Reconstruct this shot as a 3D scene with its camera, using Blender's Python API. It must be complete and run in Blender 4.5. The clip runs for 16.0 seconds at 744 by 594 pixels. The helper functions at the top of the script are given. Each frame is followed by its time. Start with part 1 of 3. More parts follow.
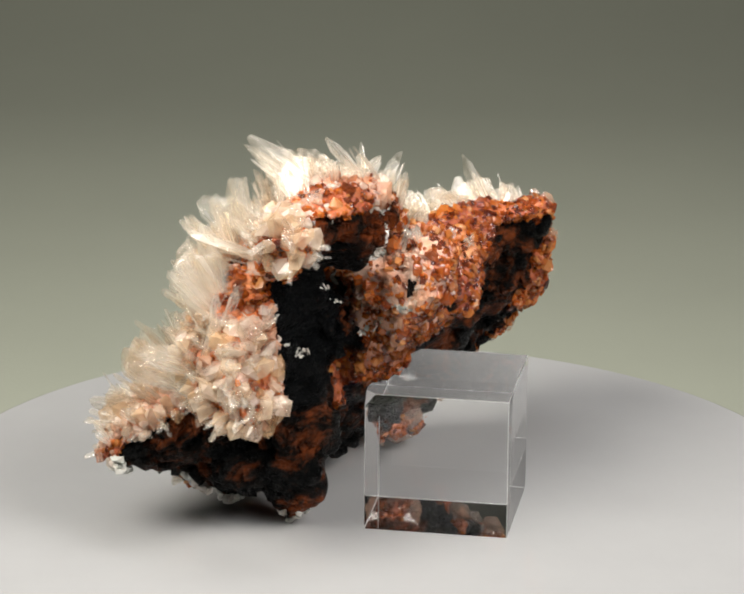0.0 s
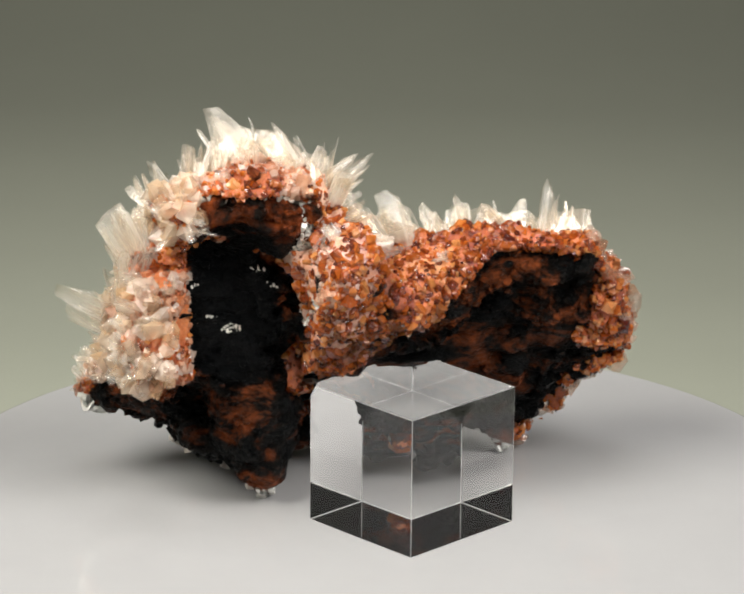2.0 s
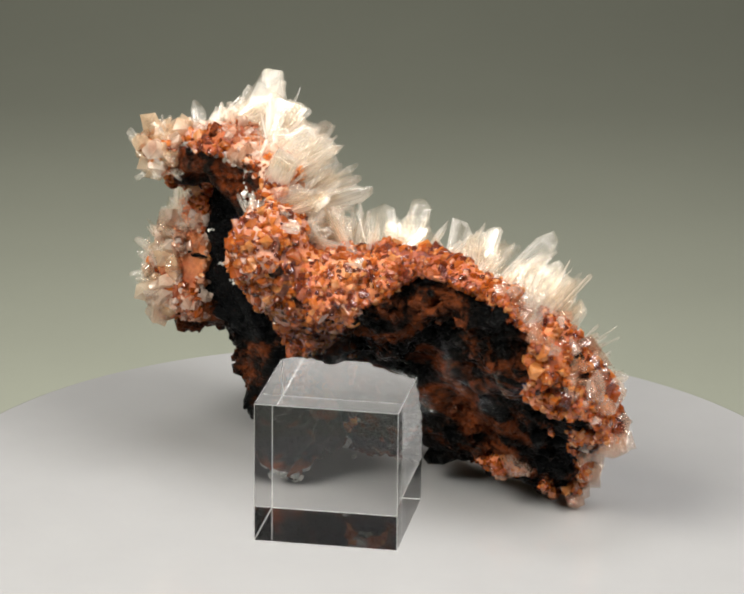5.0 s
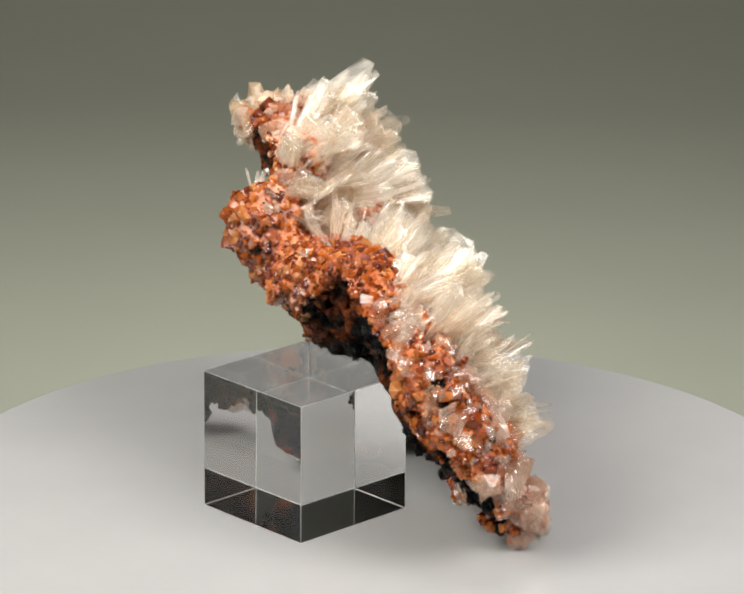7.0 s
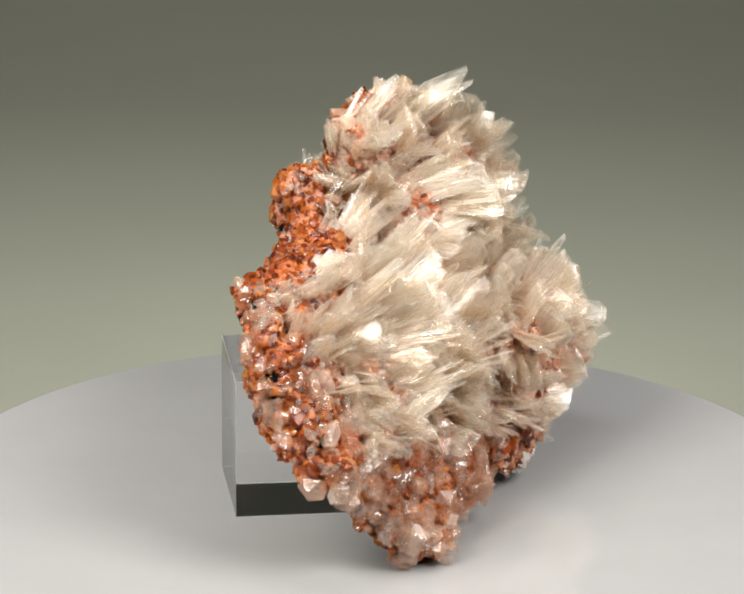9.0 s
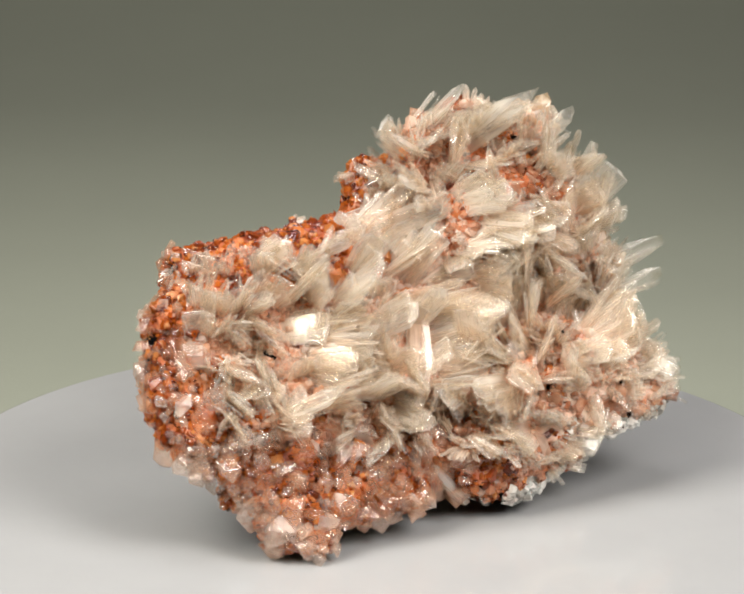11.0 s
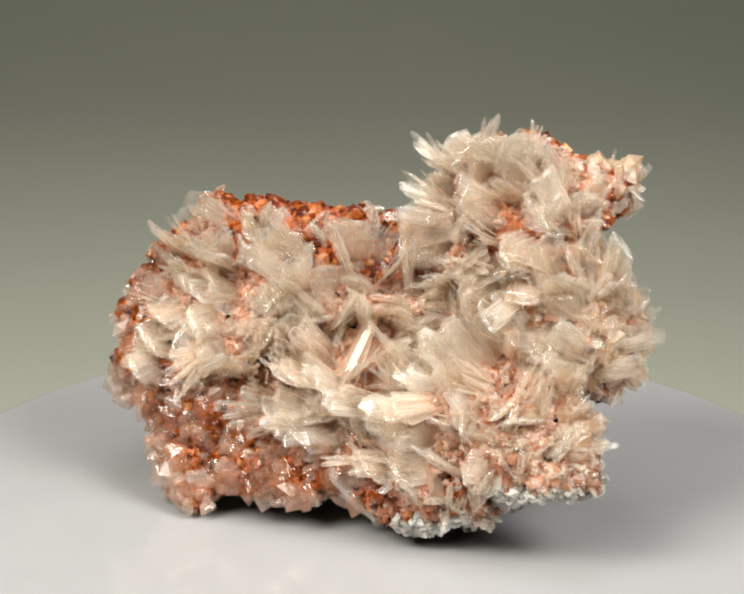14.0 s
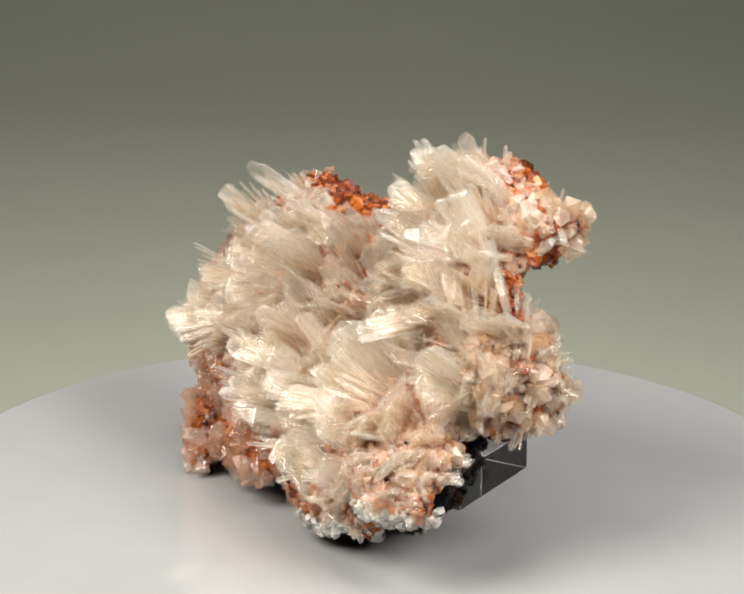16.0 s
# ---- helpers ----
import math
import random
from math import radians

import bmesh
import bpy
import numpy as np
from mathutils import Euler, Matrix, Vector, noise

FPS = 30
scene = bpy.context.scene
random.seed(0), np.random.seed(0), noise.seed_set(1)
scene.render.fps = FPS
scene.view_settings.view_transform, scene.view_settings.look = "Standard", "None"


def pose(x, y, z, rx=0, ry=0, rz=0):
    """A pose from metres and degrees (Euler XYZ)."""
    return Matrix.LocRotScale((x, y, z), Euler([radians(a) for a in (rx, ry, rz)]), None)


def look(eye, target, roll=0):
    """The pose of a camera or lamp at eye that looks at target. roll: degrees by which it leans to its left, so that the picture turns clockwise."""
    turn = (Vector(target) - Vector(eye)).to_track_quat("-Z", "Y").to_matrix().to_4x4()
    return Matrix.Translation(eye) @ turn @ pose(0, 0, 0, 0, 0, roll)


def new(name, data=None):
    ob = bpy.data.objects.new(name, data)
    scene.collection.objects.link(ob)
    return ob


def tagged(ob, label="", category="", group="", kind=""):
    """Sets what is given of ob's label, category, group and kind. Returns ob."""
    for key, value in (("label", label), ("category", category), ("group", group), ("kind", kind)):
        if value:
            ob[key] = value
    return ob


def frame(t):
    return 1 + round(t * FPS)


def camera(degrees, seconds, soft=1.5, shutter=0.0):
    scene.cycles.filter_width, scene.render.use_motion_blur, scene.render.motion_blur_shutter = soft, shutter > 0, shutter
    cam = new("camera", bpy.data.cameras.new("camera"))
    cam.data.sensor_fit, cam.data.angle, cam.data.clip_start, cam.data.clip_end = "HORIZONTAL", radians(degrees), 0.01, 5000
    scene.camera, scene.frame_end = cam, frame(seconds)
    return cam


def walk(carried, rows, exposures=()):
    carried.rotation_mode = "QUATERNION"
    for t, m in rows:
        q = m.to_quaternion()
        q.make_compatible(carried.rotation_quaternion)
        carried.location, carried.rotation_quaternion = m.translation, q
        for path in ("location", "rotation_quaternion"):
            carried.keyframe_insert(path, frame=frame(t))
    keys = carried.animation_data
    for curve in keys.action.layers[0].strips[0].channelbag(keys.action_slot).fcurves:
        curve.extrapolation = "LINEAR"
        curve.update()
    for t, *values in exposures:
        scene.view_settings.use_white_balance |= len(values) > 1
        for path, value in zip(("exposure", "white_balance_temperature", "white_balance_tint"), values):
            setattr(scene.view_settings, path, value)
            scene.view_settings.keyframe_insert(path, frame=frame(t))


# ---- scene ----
cam = camera(9.527, 16.0, soft=2.0)
EYE = Vector((0.0, -0.7374, 0.2851))
DOWN, YAW = radians(18.6), radians(-0.072)
AIM = EYE + Vector((math.sin(YAW) * math.cos(DOWN), math.cos(YAW) * math.cos(DOWN), -math.sin(DOWN)))
walk(cam, [(0.0, look(EYE, AIM, 0.52)), (16.0, look(EYE, AIM, 0.52))])

SPIN = 18.157   # degrees a second, clockwise from above
FACE = 12.5     # the time at which the specimen's own axes meet the world's

# ---- world and lights ----
world = bpy.data.worlds.new("studio")
scene.world = world
world.use_nodes = True
world.node_tree.nodes["Background"].inputs[0].default_value = (0.9, 0.95, 1.0, 1)
world.node_tree.nodes["Background"].inputs[1].default_value = 0.02


def softbox(name, eye, target, size_x, size_y, watts, colour, spread=95):
    lamp = bpy.data.lights.new(name, "AREA")
    lamp.shape, lamp.size, lamp.size_y, lamp.energy, lamp.color = "RECTANGLE", size_x, size_y, watts, colour
    lamp.spread = radians(spread)
    ob = new(name, lamp)
    ob.matrix_world = look(eye, target)
    return ob


softbox("softbox_left", (-0.28, -0.26, 0.40), (-0.03, -0.01, 0.03), 0.28, 0.26, 1.54, (1.0, 0.955, 0.86), 105)
softbox("softbox_right", (0.29, -0.29, 0.39), (-0.01, -0.01, 0.03), 0.26, 0.26, 1.33, (1.0, 0.955, 0.90), 105)
softbox("softbox_top", (0.0, -0.06, 0.42), (0, -0.01, 0.0), 0.24, 0.16, 0.21, (1.0, 0.98, 0.95))
scene.view_settings.exposure = 0.0
scene.cycles.transparent_max_bounces = 160
scene.cycles.diffuse_bounces = 14
scene.cycles.max_bounces = 24
scene.cycles.caustics_refractive = False
scene.cycles.caustics_reflective = False


# ---- materials ----
def nodes_of(name):
    m = bpy.data.materials.new(name)
    m.use_nodes = True
    t = m.node_tree
    return m, t, t.nodes["Principled BSDF"]


def noise_node(t, scale, detail=6.0, rough=0.6, distortion=0.0, where="Object"):
    co = t.nodes.new("ShaderNodeTexCoord")
    n = t.nodes.new("ShaderNodeTexNoise")
    n.inputs["Scale"].default_value, n.inputs["Detail"].default_value = scale, detail
    n.inputs["Roughness"].default_value, n.inputs["Distortion"].default_value = rough, distortion
    t.links.new(co.outputs[where], n.inputs["Vector"])
    return n


def ramp(t, source, stops):
    r = t.nodes.new("ShaderNodeValToRGB")
    while len(r.color_ramp.elements) < len(stops):
        r.color_ramp.elements.new(0.5)
    for e, (p, c) in zip(r.color_ramp.elements, stops):
        e.position, e.color = p, (*c, 1)
    t.links.new(source, r.inputs["Fac"])
    return r


def bump(t, b, source, strength, distance):
    n = t.nodes.new("ShaderNodeBump")
    n.inputs["Strength"].default_value, n.inputs["Distance"].default_value = strength, distance
    t.links.new(source, n.inputs["Height"])
    t.links.new(n.outputs["Normal"], b.inputs["Normal"])


def mix_colour(t, fac, a, b, mode="MIX"):
    m = t.nodes.new("ShaderNodeMix")
    m.data_type, m.blend_type = "RGBA", mode
    if isinstance(fac, float):
        m.inputs[0].default_value = fac
    else:
        t.links.new(fac, m.inputs[0])
    for slot, v in ((6, a), (7, b)):
        if isinstance(v, tuple):
            m.inputs[slot].default_value = (*v, 1)
        else:
            t.links.new(v, m.inputs[slot])
    return m.outputs[2]


def acrylic():
    m, t, b = nodes_of("clear_acrylic")
    b.inputs["Base Color"].default_value = (1.0, 1.0, 1.0, 1)
    b.inputs["Transmission Weight"].default_value = 1.0
    b.inputs["IOR"].default_value = 1.49
    b.inputs["Roughness"].default_value = 0.0
    return m


def ground_acrylic():
    m, t, b = nodes_of("ground_acrylic_edge")
    b.inputs["Base Color"].default_value = (0.95, 0.96, 0.97, 1)
    b.inputs["Transmission Weight"].default_value = 0.75
    b.inputs["Roughness"].default_value = 0.3
    bump(t, b, noise_node(t, 3000, 3).outputs["Fac"], 0.3, 0.0002)
    return m


def platter_plastic():
    m, t, b = nodes_of("glossy_white_plastic")
    n = noise_node(t, 60, 3)
    c = ramp(t, n.outputs["Fac"], [(0.3, (0.346, 0.349, 0.357)), (0.7, (0.361, 0.364, 0.372))])
    t.links.new(c.outputs["Color"], b.inputs["Base Color"])
    f = noise_node(t, 900, 4)
    r = t.nodes.new("ShaderNodeMapRange")
    r.inputs["To Min"].default_value, r.inputs["To Max"].default_value = 0.045, 0.08
    t.links.new(f.outputs["Fac"], r.inputs["Value"])
    t.links.new(r.outputs["Result"], b.inputs["Roughness"])
    b.inputs["Specular IOR Level"].default_value = 0.5
    bump(t, b, f.outputs["Fac"], 0.01, 0.0002)
    return m


def grey_paper():
    m, t, b = nodes_of("grey_backdrop_paper")
    n = noise_node(t, 9, 5)
    c = ramp(t, n.outputs["Fac"], [(0.3, (0.244, 0.258, 0.213)), (0.7, (0.262, 0.277, 0.228))])
    t.links.new(c.outputs["Color"], b.inputs["Base Color"])
    b.inputs["Roughness"].default_value = 0.85
    bump(t, b, noise_node(t, 700, 4).outputs["Fac"], 0.1, 0.0005)
    return m


def studio_wall():
    m, t, b = nodes_of("dark_grey_paint")
    c = ramp(t, noise_node(t, 4, 5).outputs["Fac"], [(0.3, (0.10, 0.10, 0.095)), (0.7, (0.13, 0.13, 0.12))])
    t.links.new(c.outputs["Color"], b.inputs["Base Color"])
    b.inputs["Roughness"].default_value = 0.9
    return m


def dark_rock():
    m, t, b = nodes_of("black_brown_matrix_rock")
    co = t.nodes.new("ShaderNodeTexCoord")
    layers = t.nodes.new("ShaderNodeMapping")
    layers.inputs["Scale"].default_value = (0.6, 1.0, 1.0)
    t.links.new(co.outputs["Object"], layers.inputs["Vector"])
    big = noise_node(t, 150, 8, 0.68, 0.6)
    t.links.new(layers.outputs["Vector"], big.inputs["Vector"])
    fine = noise_node(t, 1300, 6, 0.7)
    t.links.new(layers.outputs["Vector"], fine.inputs["Vector"])
    base = ramp(t, big.outputs["Fac"], [(0.45, (0.0015, 0.0018, 0.002)), (0.505, (0.006, 0.004, 0.003)),
                                        (0.56, (0.070, 0.019, 0.007)), (0.70, (0.24, 0.058, 0.017))])
    # the weathered cap of the stout end is rust-brown throughout
    split = t.nodes.new("ShaderNodeSeparateXYZ")
    t.links.new(co.outputs["Object"], split.inputs["Vector"])
    rise = t.nodes.new("ShaderNodeMath")
    rise.operation = "MULTIPLY_ADD"
    rise.inputs[1].default_value = 0.02
    t.links.new(big.outputs["Fac"], rise.inputs[0])
    t.links.new(split.outputs["Z"], rise.inputs[2])
    cap = t.nodes.new("ShaderNodeMapRange")
    cap.inputs["From Min"].default_value, cap.inputs["From Max"].default_value = 0.0615, 0.0645
    t.links.new(rise.outputs["Value"], cap.inputs["Value"])
    rust = ramp(t, noise_node(t, 240, 5, 0.6, 0.5).outputs["Fac"], [(0.40, (0.006, 0.004, 0.003)), (0.52, (0.09, 0.020, 0.006)), (0.68, (0.24, 0.055, 0.014))])
    col = mix_colour(t, cap.outputs["Result"], base.outputs["Color"], rust.outputs["Color"])
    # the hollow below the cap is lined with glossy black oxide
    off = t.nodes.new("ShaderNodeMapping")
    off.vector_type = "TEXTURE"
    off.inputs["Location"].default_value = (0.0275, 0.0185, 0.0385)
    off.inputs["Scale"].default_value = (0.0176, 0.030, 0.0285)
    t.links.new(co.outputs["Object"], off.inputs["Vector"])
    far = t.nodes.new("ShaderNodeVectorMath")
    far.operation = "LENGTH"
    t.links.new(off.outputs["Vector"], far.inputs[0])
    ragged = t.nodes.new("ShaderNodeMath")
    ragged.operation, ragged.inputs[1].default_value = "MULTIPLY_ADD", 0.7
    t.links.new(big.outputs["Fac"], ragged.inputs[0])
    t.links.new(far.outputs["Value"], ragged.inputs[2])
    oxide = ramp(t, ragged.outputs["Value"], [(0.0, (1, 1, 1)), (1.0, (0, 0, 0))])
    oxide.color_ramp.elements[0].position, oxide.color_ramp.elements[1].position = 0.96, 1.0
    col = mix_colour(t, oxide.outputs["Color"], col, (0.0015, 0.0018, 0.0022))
    dust = ramp(t, noise_node(t, 420, 6, 0.75).outputs["Fac"], [(0.68, (0, 0, 0)), (0.74, (1, 1, 1))])
    col = mix_colour(t, dust.outputs["Color"], col, (0.26, 0.20, 0.15))
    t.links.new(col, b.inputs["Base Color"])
    r = t.nodes.new("ShaderNodeMapRange")
    r.inputs["To Min"].default_value, r.inputs["To Max"].default_value = 0.10, 0.38
    r.inputs["From Min"].default_value, r.inputs["From Max"].default_value = 0.35, 0.6
    t.links.new(fine.outputs["Fac"], r.inputs["Value"])
    t.links.new(r.outputs["Result"], b.inputs["Roughness"])
    b.inputs["Specular IOR Level"].default_value = 0.07
    bump(t, b, fine.outputs["Fac"], 1.0, 0.0010)
    return m


def crust_mineral():
    m, t, b = nodes_of("orange_iron_stained_crust")
    big = noise_node(t, 110, 4, 0.6, 0.4)
    c = ramp(t, big.outputs["Fac"], [(0.32, (0.14, 0.024, 0.007)), (0.46, (0.42, 0.095, 0.022)),
                                     (0.58, (0.62, 0.20, 0.06)), (0.72, (0.74, 0.36, 0.17))])
    speck = ramp(t, noise_node(t, 1400, 5, 0.7).outputs["Fac"], [(0.35, (0.5, 0.5, 0.5)), (0.62, (1, 1, 1))])
    at = t.nodes.new("ShaderNodeAttribute")
    at.attribute_name = "bloom"
    salmon = ramp(t, noise_node(t, 260, 4).outputs["Fac"], [(0.36, (0.72, 0.36, 0.22)), (0.62, (0.92, 0.74, 0.62))])
    col = mix_colour(t, at.outputs["Fac"], c.outputs["Color"], salmon.outputs["Color"])
    t.links.new(mix_colour(t, 0.5, col, speck.outputs["Color"], "MULTIPLY"), b.inputs["Base Color"])
    b.inputs["Roughness"].default_value = 0.38
    b.inputs["Specular IOR Level"].default_value = 0.6
    bump(t, b, noise_node(t, 1500, 6, 0.7).outputs["Fac"], 0.8, 0.0006)
    return m


def see_through(t, b, colour, glow, clear, gloss=0.10, polish=0.06):
    """Mixes a crystal's surface with light that passes through it: scattered (glow) and straight (clear)."""
    out = t.nodes["Material Output"]
    back = t.nodes.new("ShaderNodeBsdfTranslucent")
    t.links.new(colour, back.inputs["Color"])
    first = t.nodes.new("ShaderNodeMixShader")
    first.inputs[0].default_value = glow
    t.links.new(b.outputs["BSDF"], first.inputs[1])
    t.links.new(back.outputs["BSDF"], first.inputs[2])
    pane = t.nodes.new("ShaderNodeBsdfTransparent")
    pane.inputs["Color"].default_value = (1.0, 0.978, 0.94, 1)
    second = t.nodes.new("ShaderNodeMixShader")
    if isinstance(clear, float):
        second.inputs[0].default_value = clear
    else:
        t.links.new(clear, second.inputs[0])
    t.links.new(first.outputs["Shader"], second.inputs[1])
    t.links.new(pane.outputs["BSDF"], second.inputs[2])
    sheen = t.nodes.new("ShaderNodeBsdfGlossy")
    sheen.inputs["Roughness"].default_value = polish
    if b.inputs["Normal"].is_linked:
        t.links.new(b.inputs["Normal"].links[0].from_socket, sheen.inputs["Normal"])
    last = t.nodes.new("ShaderNodeMixShader")
    last.inputs[0].default_value = gloss
    t.links.new(second.outputs["Shader"], last.inputs[1])
    t.links.new(sheen.outputs["BSDF"], last.inputs[2])
    t.links.new(last.outputs["Shader"], out.inputs["Surface"])


def druse_mineral(name, stops, clear, rough, gloss=0.04):
    m, t, b = nodes_of(name)
    g = t.nodes.new("ShaderNodeNewGeometry")
    c = ramp(t, g.outputs["Random Per Island"], stops)
    big = ramp(t, noise_node(t, 170, 4).outputs["Fac"], [(0.36, (0.42, 0.28, 0.22)), (0.6, (1, 1, 1))])
    col = mix_colour(t, 0.7, c.outputs["Color"], big.outputs["Color"], "MULTIPLY")
    t.links.new(col, b.inputs["Base Color"])
    b.inputs["Roughness"].default_value = rough
    b.inputs["IOR"].default_value = 1.5
    if clear > 0:
        bump(t, b, noise_node(t, 700, 4).outputs["Fac"], 0.5, 0.0008)
        see_through(t, b, col, 0.45, clear, gloss, 0.12)
    return m


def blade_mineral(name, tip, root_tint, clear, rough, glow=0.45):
    """Milky prisms, tinted warmer towards the root; 'grain' holds each blade's own coordinates, length along z."""
    m, t, b = nodes_of(name)
    at = t.nodes.new("ShaderNodeAttribute")
    at.attribute_name = "grain"
    wave = lambda scale, detail, stretch: grain_noise(t, at.outputs["Vector"], scale, detail, stretch)
    veil = wave(1.1, 4, (1.0, 1.0, 0.9))
    fibre = wave(6.0, 3, (1.0, 1.0, 0.05))
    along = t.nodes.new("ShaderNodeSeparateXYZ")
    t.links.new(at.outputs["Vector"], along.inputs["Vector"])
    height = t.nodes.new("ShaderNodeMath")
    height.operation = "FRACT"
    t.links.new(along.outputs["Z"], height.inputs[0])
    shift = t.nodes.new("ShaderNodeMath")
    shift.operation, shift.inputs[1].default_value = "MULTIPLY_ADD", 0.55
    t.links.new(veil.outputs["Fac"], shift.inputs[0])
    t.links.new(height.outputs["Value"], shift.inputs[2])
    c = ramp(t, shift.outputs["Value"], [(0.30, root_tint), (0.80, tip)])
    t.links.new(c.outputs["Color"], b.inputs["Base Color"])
    tr = t.nodes.new("ShaderNodeMapRange")
    tr.inputs["From Min"].default_value, tr.inputs["From Max"].default_value = 0.34, 0.66
    tr.inputs["To Min"].default_value, tr.inputs["To Max"].default_value = max(0.0, clear - 0.32), min(0.82, clear + 0.04)
    t.links.new(veil.outputs["Fac"], tr.inputs["Value"])
    tips = t.nodes.new("ShaderNodeMath")
    tips.operation, tips.use_clamp, tips.inputs[1].default_value = "MULTIPLY_ADD", True, 0.22
    t.links.new(height.outputs["Value"], tips.inputs[0])
    t.links.new(tr.outputs["Result"], tips.inputs[2])
    b.inputs["Roughness"].default_value = rough
    b.inputs["IOR"].default_value = 1.5
    bump(t, b, fibre.outputs["Fac"], 0.26, 0.0004)
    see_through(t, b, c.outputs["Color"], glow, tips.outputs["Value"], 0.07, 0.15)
    return m


def grain_noise(t, vector, scale, detail, stretch):
    mp = t.nodes.new("ShaderNodeMapping")
    mp.inputs["Scale"].default_value = stretch
    t.links.new(vector, mp.inputs["Vector"])
    n = t.nodes.new("ShaderNodeTexNoise")
    n.inputs["Scale"].default_value, n.inputs["Detail"].default_value = scale, detail
    t.links.new(mp.outputs["Vector"], n.inputs["Vector"])
    return n


ACRYLIC, PLATTER, PAPER, WALL = acrylic(), platter_plastic(), grey_paper(), studio_wall()
ROCK, CRUST = dark_rock(), crust_mineral()
ORANGE = druse_mineral("orange_druse", [(0.0, (0.12, 0.016, 0.004)), (0.35, (0.46, 0.095, 0.012)), (0.75, (0.70, 0.21, 0.030)), (1.0, (0.86, 0.42, 0.14))], 0.22, 0.08)
PINK = druse_mineral("pinkish_glassy_druse", [(0.0, (0.70, 0.28, 0.13)), (0.35, (0.88, 0.56, 0.38)), (0.75, (0.95, 0.78, 0.66)), (1.0, (0.97, 0.92, 0.87))], 0.42, 0.08)
BROWN = druse_mineral("brown_glassy_druse", [(0.0, (0.62, 0.22, 0.08)), (0.3, (0.84, 0.48, 0.30)), (0.65, (0.95, 0.70, 0.55)), (1.0, (0.99, 0.88, 0.80))], 0.66, 0.10, 0.09)
HONEY = druse_mineral("honey_clear_crystal", [(0.0, (0.95, 0.68, 0.40)), (0.5, (0.98, 0.83, 0.64)), (1.0, (1.0, 0.94, 0.86))], 0.58, 0.10, 0.07)
GREY = druse_mineral("grey_white_vein", [(0.0, (0.25, 0.27, 0.25)), (0.5, (0.55, 0.56, 0.53)), (1.0, (0.85, 0.85, 0.82))], 0.0, 0.5)
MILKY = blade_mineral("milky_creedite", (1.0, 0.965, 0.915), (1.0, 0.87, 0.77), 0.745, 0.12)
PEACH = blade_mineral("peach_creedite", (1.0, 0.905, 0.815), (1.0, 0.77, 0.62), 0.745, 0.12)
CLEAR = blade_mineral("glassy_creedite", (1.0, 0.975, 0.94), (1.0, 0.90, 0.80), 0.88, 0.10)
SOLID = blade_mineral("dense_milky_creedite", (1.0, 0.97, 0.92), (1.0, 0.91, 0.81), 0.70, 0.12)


# ---- mesh helpers ----
def part(name, bm, material, parent, label=""):
    me = bpy.data.meshes.new(name)
    bm.to_mesh(me)
    bm.free()
    me.materials.append(material)
    ob = new(name, me)
    ob.parent = parent
    return tagged(ob, label) if label else ob


def arrays_part(name, verts, faces, material, parent, label="", smooth=False, kind=""):
    me = bpy.data.meshes.new(name)
    me.from_pydata(verts.tolist() if hasattr(verts, "tolist") else verts, [], faces.tolist() if hasattr(faces, "tolist") else faces)
    me.materials.append(material)
    if smooth:
        me.polygons.foreach_set("use_smooth", [True] * len(me.polygons))
    me.update()
    ob = new(name, me)
    ob.parent = parent
    return tagged(ob, label, kind=kind)


rng = np.random.default_rng(7)


def lattice(p, seed):
    """Smooth value noise in [0, 1] at the points p (n, 3), one cell a unit."""
    i = np.floor(p).astype(np.int64)
    f = p - i
    f = f * f * (3 - 2 * f)
    out = np.zeros(len(p))
    for dx in (0, 1):
        for dy in (0, 1):
            for dz in (0, 1):
                h = (i[:, 0] + dx) * 374761393 + (i[:, 1] + dy) * 668265263 + (i[:, 2] + dz) * 2147483647 + seed * 144269
                h = (h ^ (h >> 13)) * 1274126177
                h = ((h ^ (h >> 16)) & 0xFFFF) / 65535.0
                w = (f[:, 0] if dx else 1 - f[:, 0]) * (f[:, 1] if dy else 1 - f[:, 1]) * (f[:, 2] if dz else 1 - f[:, 2])
                out += h * w
    return out


